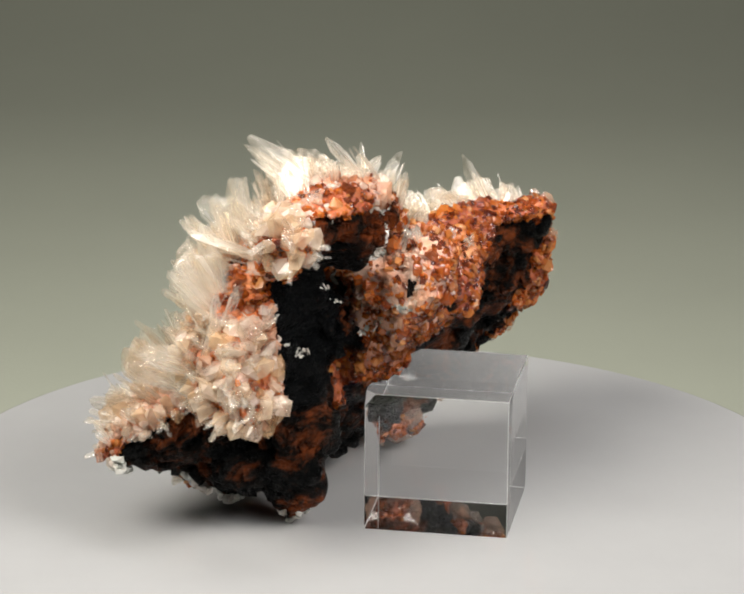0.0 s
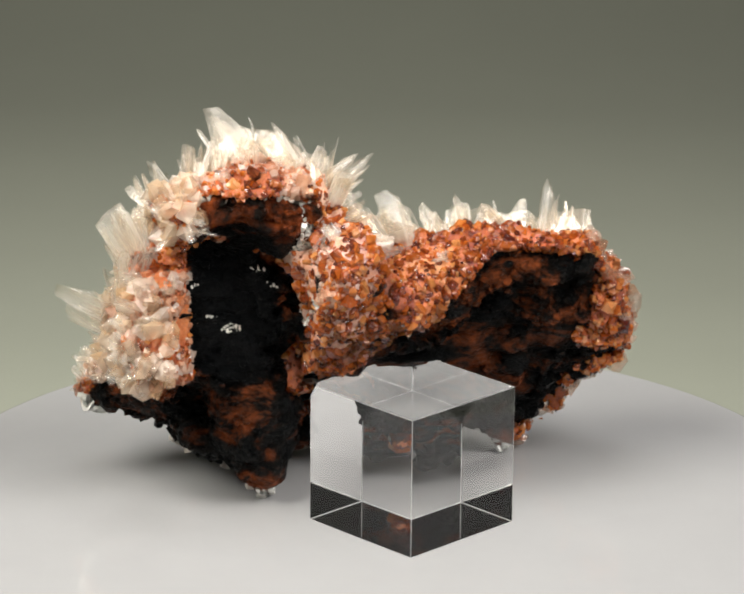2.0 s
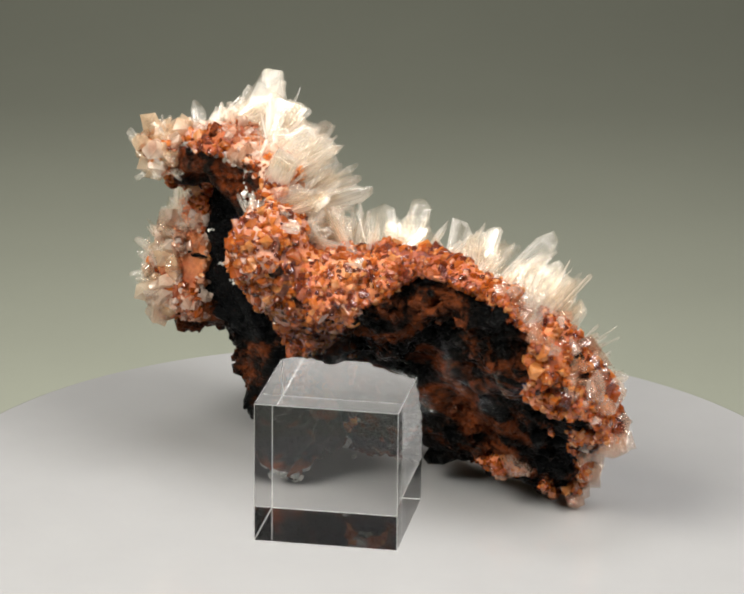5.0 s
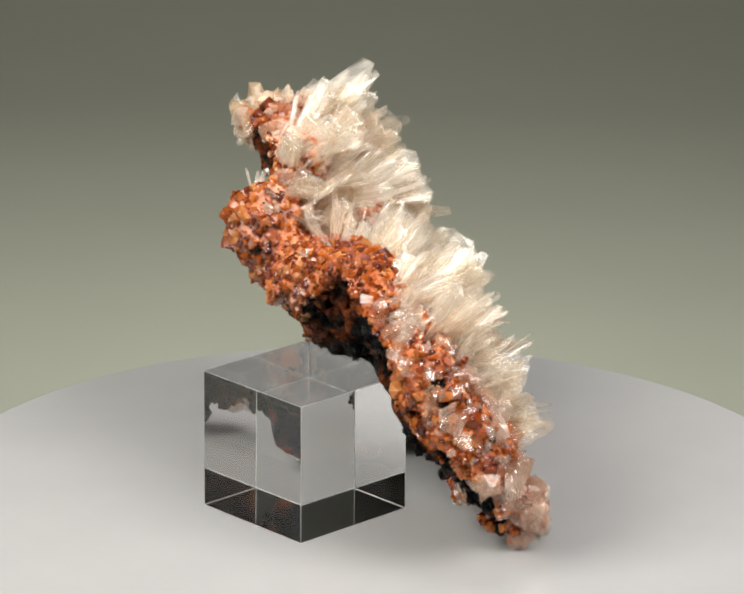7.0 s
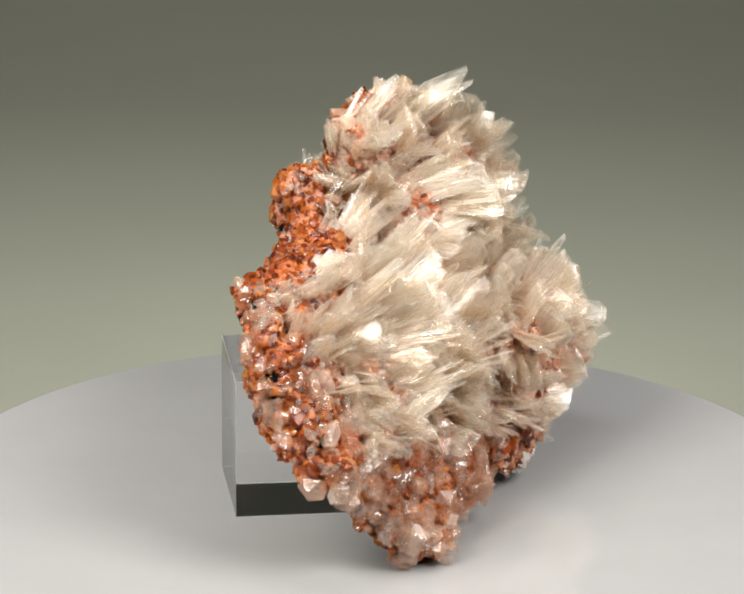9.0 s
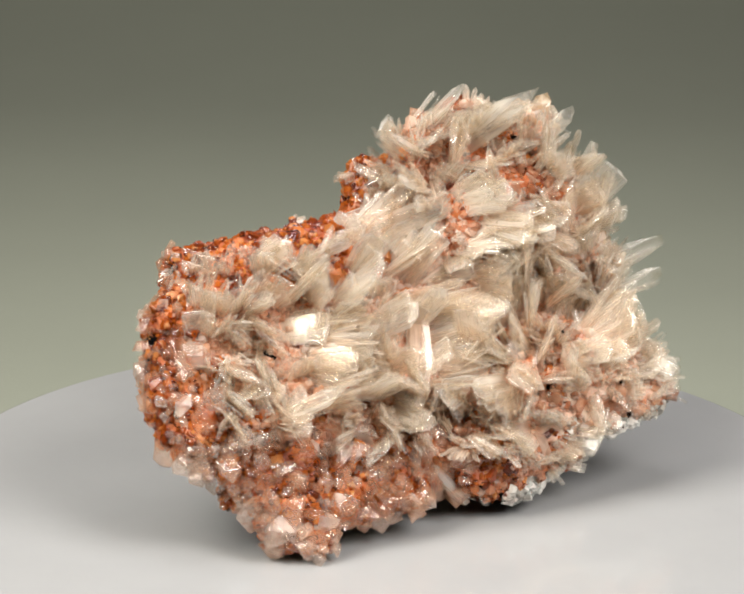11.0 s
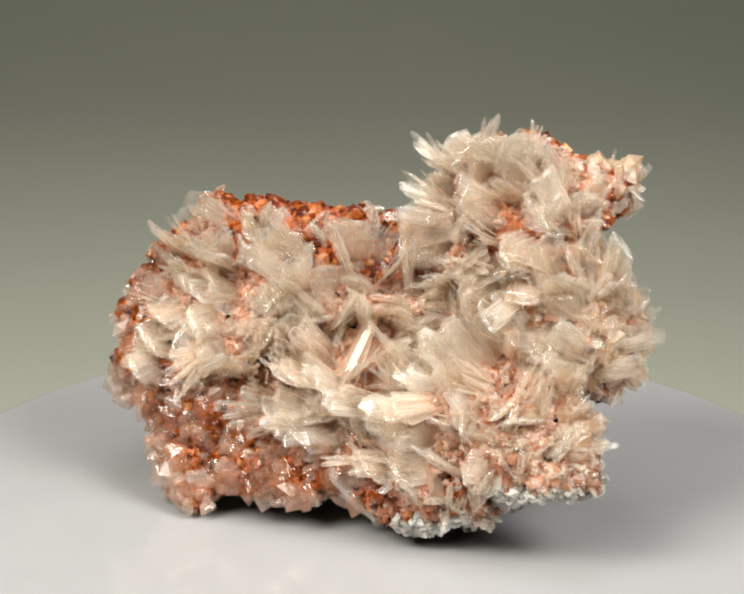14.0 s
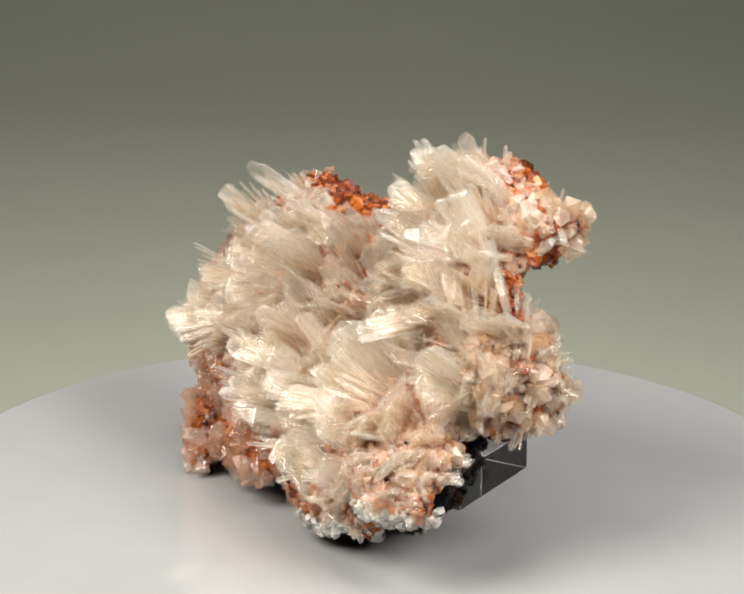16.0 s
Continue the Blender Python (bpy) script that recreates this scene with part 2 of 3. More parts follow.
def surface_net(values, low, step):
    """The zero surface of a grid of distances, as vertices and quads."""
    neg = values < 0
    nx, ny, nz = values.shape
    total, count = np.zeros((nx - 1, ny - 1, nz - 1, 3)), np.zeros((nx - 1, ny - 1, nz - 1))
    corners = [(a, b, c) for a in (0, 1) for b in (0, 1) for c in (0, 1)]
    cut = lambda a, q: a[q[0]:nx - 1 + q[0], q[1]:ny - 1 + q[1], q[2]:nz - 1 + q[2]]
    for q in corners:
        for axis in range(3):
            if q[axis]:
                continue
            r = list(q)
            r[axis] = 1
            va, vb = cut(values, q), cut(values, r)
            change = cut(neg, q) != cut(neg, r)
            s = np.where(change, va / np.where(change, va - vb, 1), 0)
            for k in range(3):
                total[..., k] += np.where(change, q[k] + (s if k == axis else 0), 0)
            count += change
    live = count > 0
    ids = np.full(live.shape, -1)
    ids[live] = np.arange(live.sum())
    where = np.argwhere(live)
    verts = (where + total[live] / count[live][:, None]) * step + low
    faces = []
    for axis in range(3):
        o, u = [(1, 2), (2, 0), (0, 1)][axis]
        inner = [slice(1, -1)] * 3
        inner[axis] = slice(0, -1)
        other = list(inner)
        other[axis] = slice(1, None)
        change = neg[tuple(inner)] != neg[tuple(other)]
        at = np.argwhere(change)
        at[:, o] += 1
        at[:, u] += 1
        inside = neg[tuple(at.T)]
        c = []
        for d0, d1 in ((0, 0), (-1, 0), (-1, -1), (0, -1)):
            w = at.copy()
            w[:, o] += d0
            w[:, u] += d1
            c.append(ids[tuple(w.T)])
        quad = np.stack(c, 1)
        quad[~inside] = quad[~inside][:, ::-1]
        faces.append(quad)
    return verts, np.concatenate(faces)


# ---- backdrop and studio ----
TABLE = -0.03


def backdrop():
    verts, faces, width, n = [], [], 1.5, 24
    line = [(-0.55, TABLE), (0.35, TABLE)]
    for k in range(1, n + 1):
        a = radians(90) * k / n
        line.append((0.35 + 0.55 * math.sin(a), TABLE + 0.55 * (1 - math.cos(a))))
    line.append((0.90, TABLE + 1.1))
    for y, z in line:
        verts += [(-width / 2, y, z), (width / 2, y, z), (-width / 2, y, z - 0.004), (width / 2, y, z - 0.004)]
    for k in range(len(line) - 1):
        a, b = 4 * k, 4 * k + 4
        faces += [(a, a + 1, b + 1, b), (a + 2, b + 2, b + 3, a + 3), (a, b, b + 2, a + 2), (a + 1, a + 3, b + 3, b + 1)]
    e = 4 * len(line) - 4
    faces += [(0, 2, 3, 1), (e, e + 1, e + 3, e + 2)]
    ob = arrays_part("backdrop", verts, faces, PAPER, None, "grey seamless paper sweep behind the turntable", True, "structure")
    return tagged(ob, category="backdrop")


def box_mesh(bm, lo, hi):
    m = bmesh.ops.create_cube(bm, size=1)["verts"]
    for v in m:
        v.co = Vector([(a + b) / 2 + (b - a) * c for a, b, c in zip(lo, hi, v.co)])


def studio():
    for name, lo, hi in (("wall_north", (-2, 2, -0.8), (2, 2.1, 1.8)), ("wall_south", (-2, -2.1, -0.8), (2, -2, 1.8)),
                         ("wall_east", (2, -2, -0.8), (2.1, 2, 1.8)), ("wall_west", (-2.1, -2, -0.8), (-2, 2, 1.8)),
                         ("ceiling", (-2.1, -2.1, 1.8), (2.1, 2.1, 1.9)), ("floor", (-2.1, -2.1, -0.9), (2.1, 2.1, -0.8))):
        bm = bmesh.new()
        box_mesh(bm, lo, hi)
        tagged(part(name, bm, WALL, None, "dark grey matt painted studio surface"), category=name.split("_")[0], kind="structure")
    bm = bmesh.new()
    box_mesh(bm, (-0.9, -0.6, -0.8), (0.9, 0.95, TABLE - 0.005))
    bmesh.ops.bevel(bm, geom=bm.edges[:], offset=0.01, segments=2, affect="EDGES")
    tagged(part("table", bm, WALL, None), "dark grey table under the paper backdrop", "table", kind="structure")


# ---- turntable platter ----
def turned(name, profile, n, material, parent, label=""):
    """A solid of revolution about z from (radius, height) pairs."""
    bm = bmesh.new()
    rings = []
    for r, z in profile:
        if r == 0:
            rings.append([bm.verts.new((0, 0, z))])
        else:
            rings.append([bm.verts.new((r * math.cos(2 * math.pi * k / n), r * math.sin(2 * math.pi * k / n), z)) for k in range(n)])
    for a, b in zip(rings, rings[1:]):
        for k in range(n):
            q = [a[k % len(a)], b[k % len(b)], b[(k + 1) % len(b)], a[(k + 1) % len(a)]]
            q = list(dict.fromkeys(q))
            if len(q) > 2:
                bm.faces.new(q)
    bmesh.ops.recalc_face_normals(bm, faces=bm.faces[:])
    ob = part(name, bm, material, parent, label)
    for p in ob.data.polygons:
        p.use_smooth = abs(p.normal.z) < 0.99
    return ob


def platter():
    root = new("turntable")
    R = 0.0812
    turned("disc", [(0.0, 0.0), (R - 0.0010, 0.0), (R - 0.0003, -0.0003), (R, -0.0010), (R, -0.0045), (R - 0.001, -0.0055), (0.0, -0.0055)], 192, PLATTER, root)
    turned("pedestal", [(0.0, -0.0055), (R - 0.012, -0.0055), (R - 0.016, TABLE + 0.0002), (0.0, TABLE + 0.0002)], 96, PLATTER, root)
    return tagged(root, "round glossy white plastic turntable, turning slowly", "turntable")


# ---- acrylic cube ----
SIDE = 0.025


def cube():
    """Stands on the platter beside the axis; one upper corner is chipped off."""
    root = new("acrylic_cube")
    bm = bmesh.new()
    h = SIDE / 2
    bmesh.ops.create_cube(bm, size=SIDE)
    at = Vector((-h, h, h))
    cut = Vector((-1, 1, 0.8)).normalized()
    bmesh.ops.bisect_plane(bm, geom=bm.verts[:] + bm.edges[:] + bm.faces[:], plane_co=at - cut * 0.0011, plane_no=cut, clear_outer=True)
    bmesh.ops.holes_fill(bm, edges=[e for e in bm.edges if e.is_boundary], sides=0)
    bmesh.ops.bevel(bm, geom=bm.edges[:], offset=0.00010, segments=2, affect="EDGES")
    bmesh.ops.recalc_face_normals(bm, faces=bm.faces[:])
    for f in bm.faces:
        f.material_index = 1 if f.calc_area() < 0.05 * SIDE * SIDE else 0
    block = part("block", bm, ACRYLIC, root)
    block.data.materials.append(ground_acrylic())
    block.visible_shadow = False
    block.matrix_basis = pose(-0.00386, 0.01326, h + 0.00006, 0, 0, -146.02)
    return tagged(root, "clear polished acrylic cube propping the specimen on the turntable", "display stand")


# ---- mineral specimen, in millimetres in its own axes ----
MM = 0.001
TILT = radians(-28)    # the plate leans back


def egg(p, c, r, tilt=0.0):
    d = p - np.array(c, float)
    if tilt:
        y, z = d[:, 1].copy(), d[:, 2].copy()
        d[:, 1], d[:, 2] = y * math.cos(tilt) + z * math.sin(tilt), -y * math.sin(tilt) + z * math.cos(tilt)
    k = np.linalg.norm(d / np.array(r, float), axis=1)
    g = np.linalg.norm(d / np.array(r, float) ** 2, axis=1) + 1e-6
    return k * (k - 1) / g


def blend(a, b, k):
    h = np.clip(0.5 + 0.5 * (b - a) / k, 0, 1)
    return b * (1 - h) + a * h - k * h * (1 - h)


# lobes of the plate (centre, radii) that lean, and of the stout end that stand upright
LEANING = [((-22, -2.5, 32), (20, 4.6, 17)), ((-19, -12.6, 15.8), (17, 3.8, 12.5)), ((-36.5, -7.6, 27.5), (8.5, 3.4, 13.5)),
           ((-24.5, -18.6, 6.2), (3.2, 2.6, 4.8)), ((-9, -16.2, 8.5), (9.5, 3.4, 5.5)), ((-2, -6, 22), (14, 5.2, 17)), ((7, 9, 36), (7, 4.2, 14)), ((-5, 6.0, 38), (11, 4.2, 9))]
UPRIGHT = [((-19, 4.2, 44.0), (15.5, 4.2, 4.0)), ((0, 12, 41.5), (9, 6, 4.5)), ((29, -10, 21), (17, 8, 8)), ((22, 2, 21), (8, 6, 15)),
           ((18, -15.5, 9.2), (11, 5, 6.4)), ((36, -14.5, 18), (12, 6, 6)), ((24, -7, 13), (11, 9, 7)), ((20, -1, 6.2), (3.2, 3.2, 6.0)), ((28, 3, 40), (15, 6, 16)), ((24, 12.5, 57), (13, 5.5, 7)),
           ((9.5, 18.5, 47.5), (4.4, 5.6, 7.0)), ((40, 5, 33), (5, 7, 8)), ((37, 14, 59), (2.4, 2.8, 2.2))]
HOLLOW = ((27.5, 20.5, 41), (12.0, 13.0, 17.0))


def rock_field(p):
    d = None
    for c, r in LEANING:
        e = egg(p, c, r, TILT)
        d = e if d is None else blend(d, e, 4.0)
    for c, r in UPRIGHT:
        d = blend(d, egg(p, c, r), 4.0)
    d = -blend(-d, egg(p, *HOLLOW), 1.5)
    return d


def rough_field(p, d):
    d = d - 2.6 * (lattice(p / 6.0, 1) - 0.5) - 1.8 * (lattice(p / 2.4, 2) - 0.5)
    bedded = p * np.array([0.25, 0.9, 0.9])
    return d - 1.5 * (lattice(bedded / 1.2, 3) - 0.5)


def covered(p, n):
    """Positive where crystal crust has grown over the rock, in millimetres; n is the way the rock faces there."""
    x, y, z = p.T
    wob = 3.0 * (lattice(p / 4.0, 5) - 0.5)
    stout = x > 13
    back = np.where(stout, n @ np.array([0.30, 0.92, -0.25]), n @ np.array([0.0, 0.88, -0.47]))
    keep = (0.42 - back) * 9 + wob
    ramp_side = (x > -20) & (x < 14) & (z > 47.0 - 0.80 * (x + 18) + 1.4 * wob)
    flank = (x > 34.5 + 0.3 * wob) & (z > 25)
    crest = stout & (z > 61.5)
    plate_end = (x < -37.5 + 3.0 * wob - 0.12 * np.abs(z - 24)) | (x < -12) & (z < 7.5 + 2.0 * wob)
    keep = np.where(ramp_side | flank | crest | plate_end, 5.0, keep)
    under = (0.55 + n[:, 2]) * 8 + wob
    keep = np.where(z < 26, np.minimum(keep, under), keep)
    keep = np.where((z < 22 + wob) & (y > -9) & (x > 4), -3.0, keep)
    hollow = egg(p, HOLLOW[0], HOLLOW[1]) - 1.2
    return np.minimum(keep, np.where((x > 14.5) & (x < 37), hollow, 99.0))


def unit_blade(w, d, shoulder, skew):
    """A flattened six-sided prism with a chisel tip, one unit long."""
    v = []
    for z, s in ((0.0, 0.80), (0.35, 0.96), (shoulder, 1.0)):
        for x, y in ((-1, 0), (-0.55, 1), (0.55, 1), (1, 0), (0.55, -1), (-0.55, -1)):
            v.append((x * w * s, y * d * s, z + (0.06 * x * skew if z == shoulder else 0)))
    v += [(-0.42 * w + 0.35 * skew * w, 0, 1.0), (0.45 * w + 0.35 * skew * w, 0, 0.975)]
    f = [(5, 4, 3, 2, 1, 0)]
    for r in (0, 6):
        f += [(r + k, r + (k + 1) % 6, r + 6 + (k + 1) % 6, r + 6 + k) for k in range(6)]
    f += [(12, 13, 18), (13, 14, 19, 18), (14, 15, 19), (15, 16, 19), (16, 17, 18, 19), (17, 12, 18)]
    return np.array(v), f


def frame_along(n, spin):
    n = n / np.linalg.norm(n)
    a = np.cross(n, (0, 0, 1) if abs(n[2]) < 0.9 else (1, 0, 0))
    a /= np.linalg.norm(a)
    b = np.cross(n, a)
    return np.stack([a * math.cos(spin) + b * math.sin(spin), b * math.cos(spin) - a * math.sin(spin), n], 1)


def chunk_shape():
    """A small blunt crystal: a cut block with slanted ends."""
    v = np.array([(x, y, z) for z, s in ((-0.6, 0.8), (0.35, 1.0), (0.9, 0.45)) for x, y in ((-s, -s * 0.8), (s, -s * 0.8), (s, s * 0.8), (-s, s * 0.8))])
    f = [(3, 2, 1, 0), (8, 9, 10, 11)] + [(r + k, r + (k + 1) % 4, r + 4 + (k + 1) % 4, r + 4 + k) for r in (0, 4) for k in range(4)]
    return v, np.array(f)


def gem_shape():
    """A rounded many-faced crystal."""
    g = (1 + 5 ** 0.5) / 2
    v = np.array([(-1, g, 0), (1, g, 0), (-1, -g, 0), (1, -g, 0), (0, -1, g), (0, 1, g), (0, -1, -g), (0, 1, -g), (g, 0, -1), (g, 0, 1), (-g, 0, -1), (-g, 0, 1)]) / 1.9
    f = [(a, b, c) for a in range(12) for b in range(a + 1, 12) for c in range(b + 1, 12)
         if all(np.linalg.norm(v[i] - v[j]) < 1.2 for i, j in ((a, b), (b, c), (a, c)))]
    f = [q if np.dot(np.cross(v[q[1]] - v[q[0]], v[q[2]] - v[q[0]]), v[q[0]]) > 0 else q[::-1] for q in f]
    return v, np.array(f)


def scatter_chunks(name, places, normals, sizes, material, parent, label, gem=False):
    v, f = gem_shape() if gem else chunk_shape()
    vs, fs = [], []
    for k, (p, n, s) in enumerate(zip(places, normals, sizes)):
        if gem:
            p = p + n * s * 0.35
        m = frame_along(n + rng.normal(0, 0.45, 3), rng.uniform(0, 6.28))
        w = v * s * rng.uniform(0.6, 1.3, 3)
        w = w + rng.normal(0, (0.20 if gem else 0.13) * s, w.shape)
        vs.append((w @ m.T + p) * MM)
        fs.append(f + 12 * k)
    return arrays_part(name, np.concatenate(vs), np.concatenate(fs), material, parent, label, kind="stuff")


def face_data(v, f):
    c = v[f].mean(1)
    n = np.cross(v[f[:, 2]] - v[f[:, 0]], v[f[:, 3]] - v[f[:, 1]])
    area = np.linalg.norm(n, axis=1) + 1e-9
    return c, n / area[:, None], area / area.sum()


def pick_spaced(c, weight, n, gap):
    order = rng.choice(len(c), size=min(len(c), n * 30), replace=False, p=weight / weight.sum())
    kept = []
    for i in order:
        if len(kept) >= n:
            break
        if all(((c[i] - c[j]) ** 2).sum() > gap * gap for j in kept):
            kept.append(i)
    return np.array(kept)


# single large crystals: base, tip, half width, half depth, kind (0 milky, 1 peach, 2 glassy)
HERO = [((21, 9, 59), (29.5, -2.7, 71.8), 4.0, 2.4, 0), ((13, 9.5, 57), (2.3, 7.2, 65.5), 1.3, 0.7, 2), ((-29, 1, 45), (-32.5, -10, 53.6), 2.0, 0.9, 2),
        ((35, 8, 57), (41, 4.2, 65), 1.8, 0.9, 2), ((42, 1, 34), (56.0, -2.5, 41.0), 2.2, 0.7, 2), ((42, -2, 30), (54.0, -6, 36), 1.8, 0.7, 2),
        ((24, 8, 62), (28.5, -4.5, 69.8), 2.2, 1.0, 0), ((36, 6, 54), (43.5, -3, 58.2), 1.6, 0.7, 0), ((14, -14, 10), (10.7, -21, 3.4), 1.6, 0.9, 2),
        ((4, -7, 38), (-0.3, -18, 20.5), 2.4, 1.0, 1), ((-26, -13.5, 22), (-36.5, -14, 24), 1.1, 0.8, 0), ((-29, -13.5, 22), (-18, -22.5, 29.6), 2.0, 1.1, 0),
        ((14, 12, 62), (19.7, 6, 71.4), 1.5, 0.7, 0), ((5, -15, 18), (10, -19, 8), 1.0, 0.7, 2), ((-12, 4, 44), (-9, -8, 51), 1.3, 0.6, 0),
        ((30, -8, 34), (33, -15, 41), 1.6, 0.7, 1), ((13, 7.5, 59), (4.5, 4, 64.5), 1.5, 0.7, 0), ((11, 5, 54), (4.0, 0, 58), 1.6, 0.7, 0),
        ((37, 1, 44), (42.5, -1.5, 60), 3.0, 1.2, 0), ((9, -17, 3.5), (1.0, -20, 12), 1.4, 0.8, 0),
        ((12, 5, 51), (5, -4, 54.5), 1.5, 0.6, 0), ((11, 5, 54), (3.8, 1, 60.5), 1.2, 0.6, 2)]


# how high blades reach along the specimen, in the slanting sense z + 0.336 y
TOP_X = (-45, -36, -33, -16, 0.5, 3.5, 4.5, 9.7, 19, 20.7, 28, 35, 42.5, 44.5, 47)
TOP_S = (47, 50, 51.5, 51.0, 53.5, 54.5, 68, 68.5, 69, 69.5, 69, 67, 65.5, 61, 56)

# how far blades stand out to the front, by height
OUT_S = (-7, 12.6, 21.5, 34, 48, 57, 71)
OUT_Y = (20.5, 23.2, 27.4, 28.3, 24.2, 20, 13.5)


def specimen():
    root = new("mineral_specimen")
    step, low = 0.52, np.array([-52.0, -30.0, -2.0])
    shape = (200, 112, 141)
    grid = np.stack(np.meshgrid(*[np.arange(n) * step + o for n, o in zip(shape, low)], indexing="ij"), -1).reshape(-1, 3)
    base = rock_field(grid)
    near = np.abs(base) < 6
    rough = base.copy()
    rough[near] = rough_field(grid[near], base[near])
    rough = np.maximum(rough, 0.35 - grid[:, 2])
    v, f = surface_net(rough.reshape(shape), low, step)
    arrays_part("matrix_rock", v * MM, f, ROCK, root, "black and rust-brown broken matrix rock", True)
    # loose angular splinters of the broken rock
    rc, rn, rw = face_data(v, f)
    loose_rock = (egg(rc, *HOLLOW) > 1.5) & (rc[:, 2] > 4) & ~((rc[:, 1] > -3) & (rc[:, 2] < 29) & (rc[:, 0] < 22))
    k = rng.choice(np.flatnonzero(loose_rock), 3000)
    scatter_chunks("rock_splinter", rc[k] - rn[k] * 0.1, rn[k], rng.gamma(2.0, 0.22, len(k)) + 0.2, ROCK, root, "angular black and rust-brown rock splinters")
    # crust over the front and the rims
    slope = np.stack(np.gradient(base.reshape(shape)), -1).reshape(-1, 3)
    slope /= np.linalg.norm(slope, axis=1)[:, None] + 1e-9
    cov = covered(grid[near], slope[near])
    lumps = lattice(grid[near] / 1.7, 11) * 1.6 + lattice(grid[near] / 0.9, 12) * 0.7
    crust = np.full(len(grid), 9.0)
    crust[near] = np.maximum(rough[near] - 0.2 - lumps, -cov)
    crust = np.maximum(crust, 0.5 - grid[:, 2])
    cv, cf = surface_net(crust.reshape(shape), low, step)
    crust_ob = arrays_part("crust", cv * MM, cf, CRUST, root, "rust-orange sugary crystal crust, salmon below the blades")
    c, n, w = face_data(cv, cf)
    cell_of = lambda a, q: a[np.ravel_multi_index(np.clip(np.round((q - low) / step).astype(int), 0, np.array(shape) - 1).T, shape)]
    faces_way = lambda q: cell_of(slope, q)
    open_side = (covered(c, faces_way(c)) > 0.0) & (cell_of(rough, c) > -0.4)
    c, n, w = c[open_side], n[open_side], w[open_side]
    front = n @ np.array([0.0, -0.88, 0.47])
    bloom = lambda q: np.interp(faces_way(q) @ np.array([0.0, -0.88, 0.47]), (0.1, 0.5), (0, 1)) * np.interp(q[:, 2] + 0.2 * q[:, 0].clip(-30, 0) + 0.45 * q[:, 0].clip(0, 24), (13, 19), (0, 1)) * np.interp(q[:, 2] - 8 * (q[:, 0] > 8), (36, 41), (1, 0.0)) * np.interp(q[:, 0], (-39, -33), (0, 1))
    beside = lambda q: np.interp(q[:, 0], (1, 8, 18, 20), (0, 1, 1, 0)) * np.interp(q[:, 2], (27, 38), (0, 1)) * np.interp(q[:, 1], (4, 9), (0, 1))
    crust_ob.data.attributes.new("bloom", "FLOAT", "POINT").data.foreach_set("value", np.maximum(bloom(cv), 0.6 * beside(cv)).astype(np.float32))
    # sugary grains over all the crust
    k = rng.choice(len(c), 17000, p=w / w.sum())
    # low grains go orange: browner mineral there, plus shade put into the colour
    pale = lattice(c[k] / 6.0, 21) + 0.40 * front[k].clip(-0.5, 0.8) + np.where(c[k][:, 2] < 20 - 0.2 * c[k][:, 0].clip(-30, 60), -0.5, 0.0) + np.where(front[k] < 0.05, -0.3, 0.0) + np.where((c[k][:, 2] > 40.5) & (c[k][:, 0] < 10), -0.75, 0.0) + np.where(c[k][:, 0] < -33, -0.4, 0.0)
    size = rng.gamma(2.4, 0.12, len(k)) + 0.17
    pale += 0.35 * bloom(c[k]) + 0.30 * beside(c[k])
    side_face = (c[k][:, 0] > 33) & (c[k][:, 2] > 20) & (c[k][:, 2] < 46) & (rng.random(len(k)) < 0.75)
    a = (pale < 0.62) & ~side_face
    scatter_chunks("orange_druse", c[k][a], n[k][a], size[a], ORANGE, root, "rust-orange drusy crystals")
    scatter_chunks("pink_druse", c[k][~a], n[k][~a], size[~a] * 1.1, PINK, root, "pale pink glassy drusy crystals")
    # blunt glassy crystals low on the plate and at the stout end's flank
    low_plate = (c[:, 0] < 8) & (c[:, 2] < 21) & (front > 0.1)
    k = pick_spaced(c[low_plate], w[low_plate], 190, 1.8)
    scatter_chunks("glassy_druse", c[low_plate][k], n[low_plate][k], rng.uniform(1.0, 2.5, len(k)), BROWN, root, "blunt brownish-pink glassy crystals", True)
    flank = (c[:, 0] > 33) & (c[:, 2] > 20) & (c[:, 2] < 44) & (n[:, 0] + 0.5 * n[:, 1] > 0.3)
    flank |= (c[:, 0] > 33) & (c[:, 2] > 55) & (c[:, 1] > 8)
    k = pick_spaced(c[flank], w[flank], 190, 1.4)
    scatter_chunks("honey_druse", c[flank][k], n[flank][k], rng.uniform(0.9, 2.2, len(k)), HONEY, root, "honey-coloured clear blocky crystals", True)
    border = ((c[:, 0] < -34) | (c[:, 2] < 9)) & (c[:, 0] < 4)
    border &= front > -0.15
    k = pick_spaced(c[border], w[border], 170, 1.5)
    scatter_chunks("rim_druse", c[border][k], n[border][k], rng.uniform(0.7, 1.5, len(k)), BROWN, root, "brown glassy crystals along the plate's rim", True)
    lumps_at = (c[:, 0] < -37) & (c[:, 2] > 20) & (c[:, 2] < 36)
    lumps_at &= front > -0.3
    k = pick_spaced(c[lumps_at], w[lumps_at], 11, 3.0)
    scatter_chunks("brown_lump", c[lumps_at][k], n[lumps_at][k], rng.uniform(1.8, 3.0, len(k)), BROWN, root, "rounded honey-brown crystals at the plate's end", True)
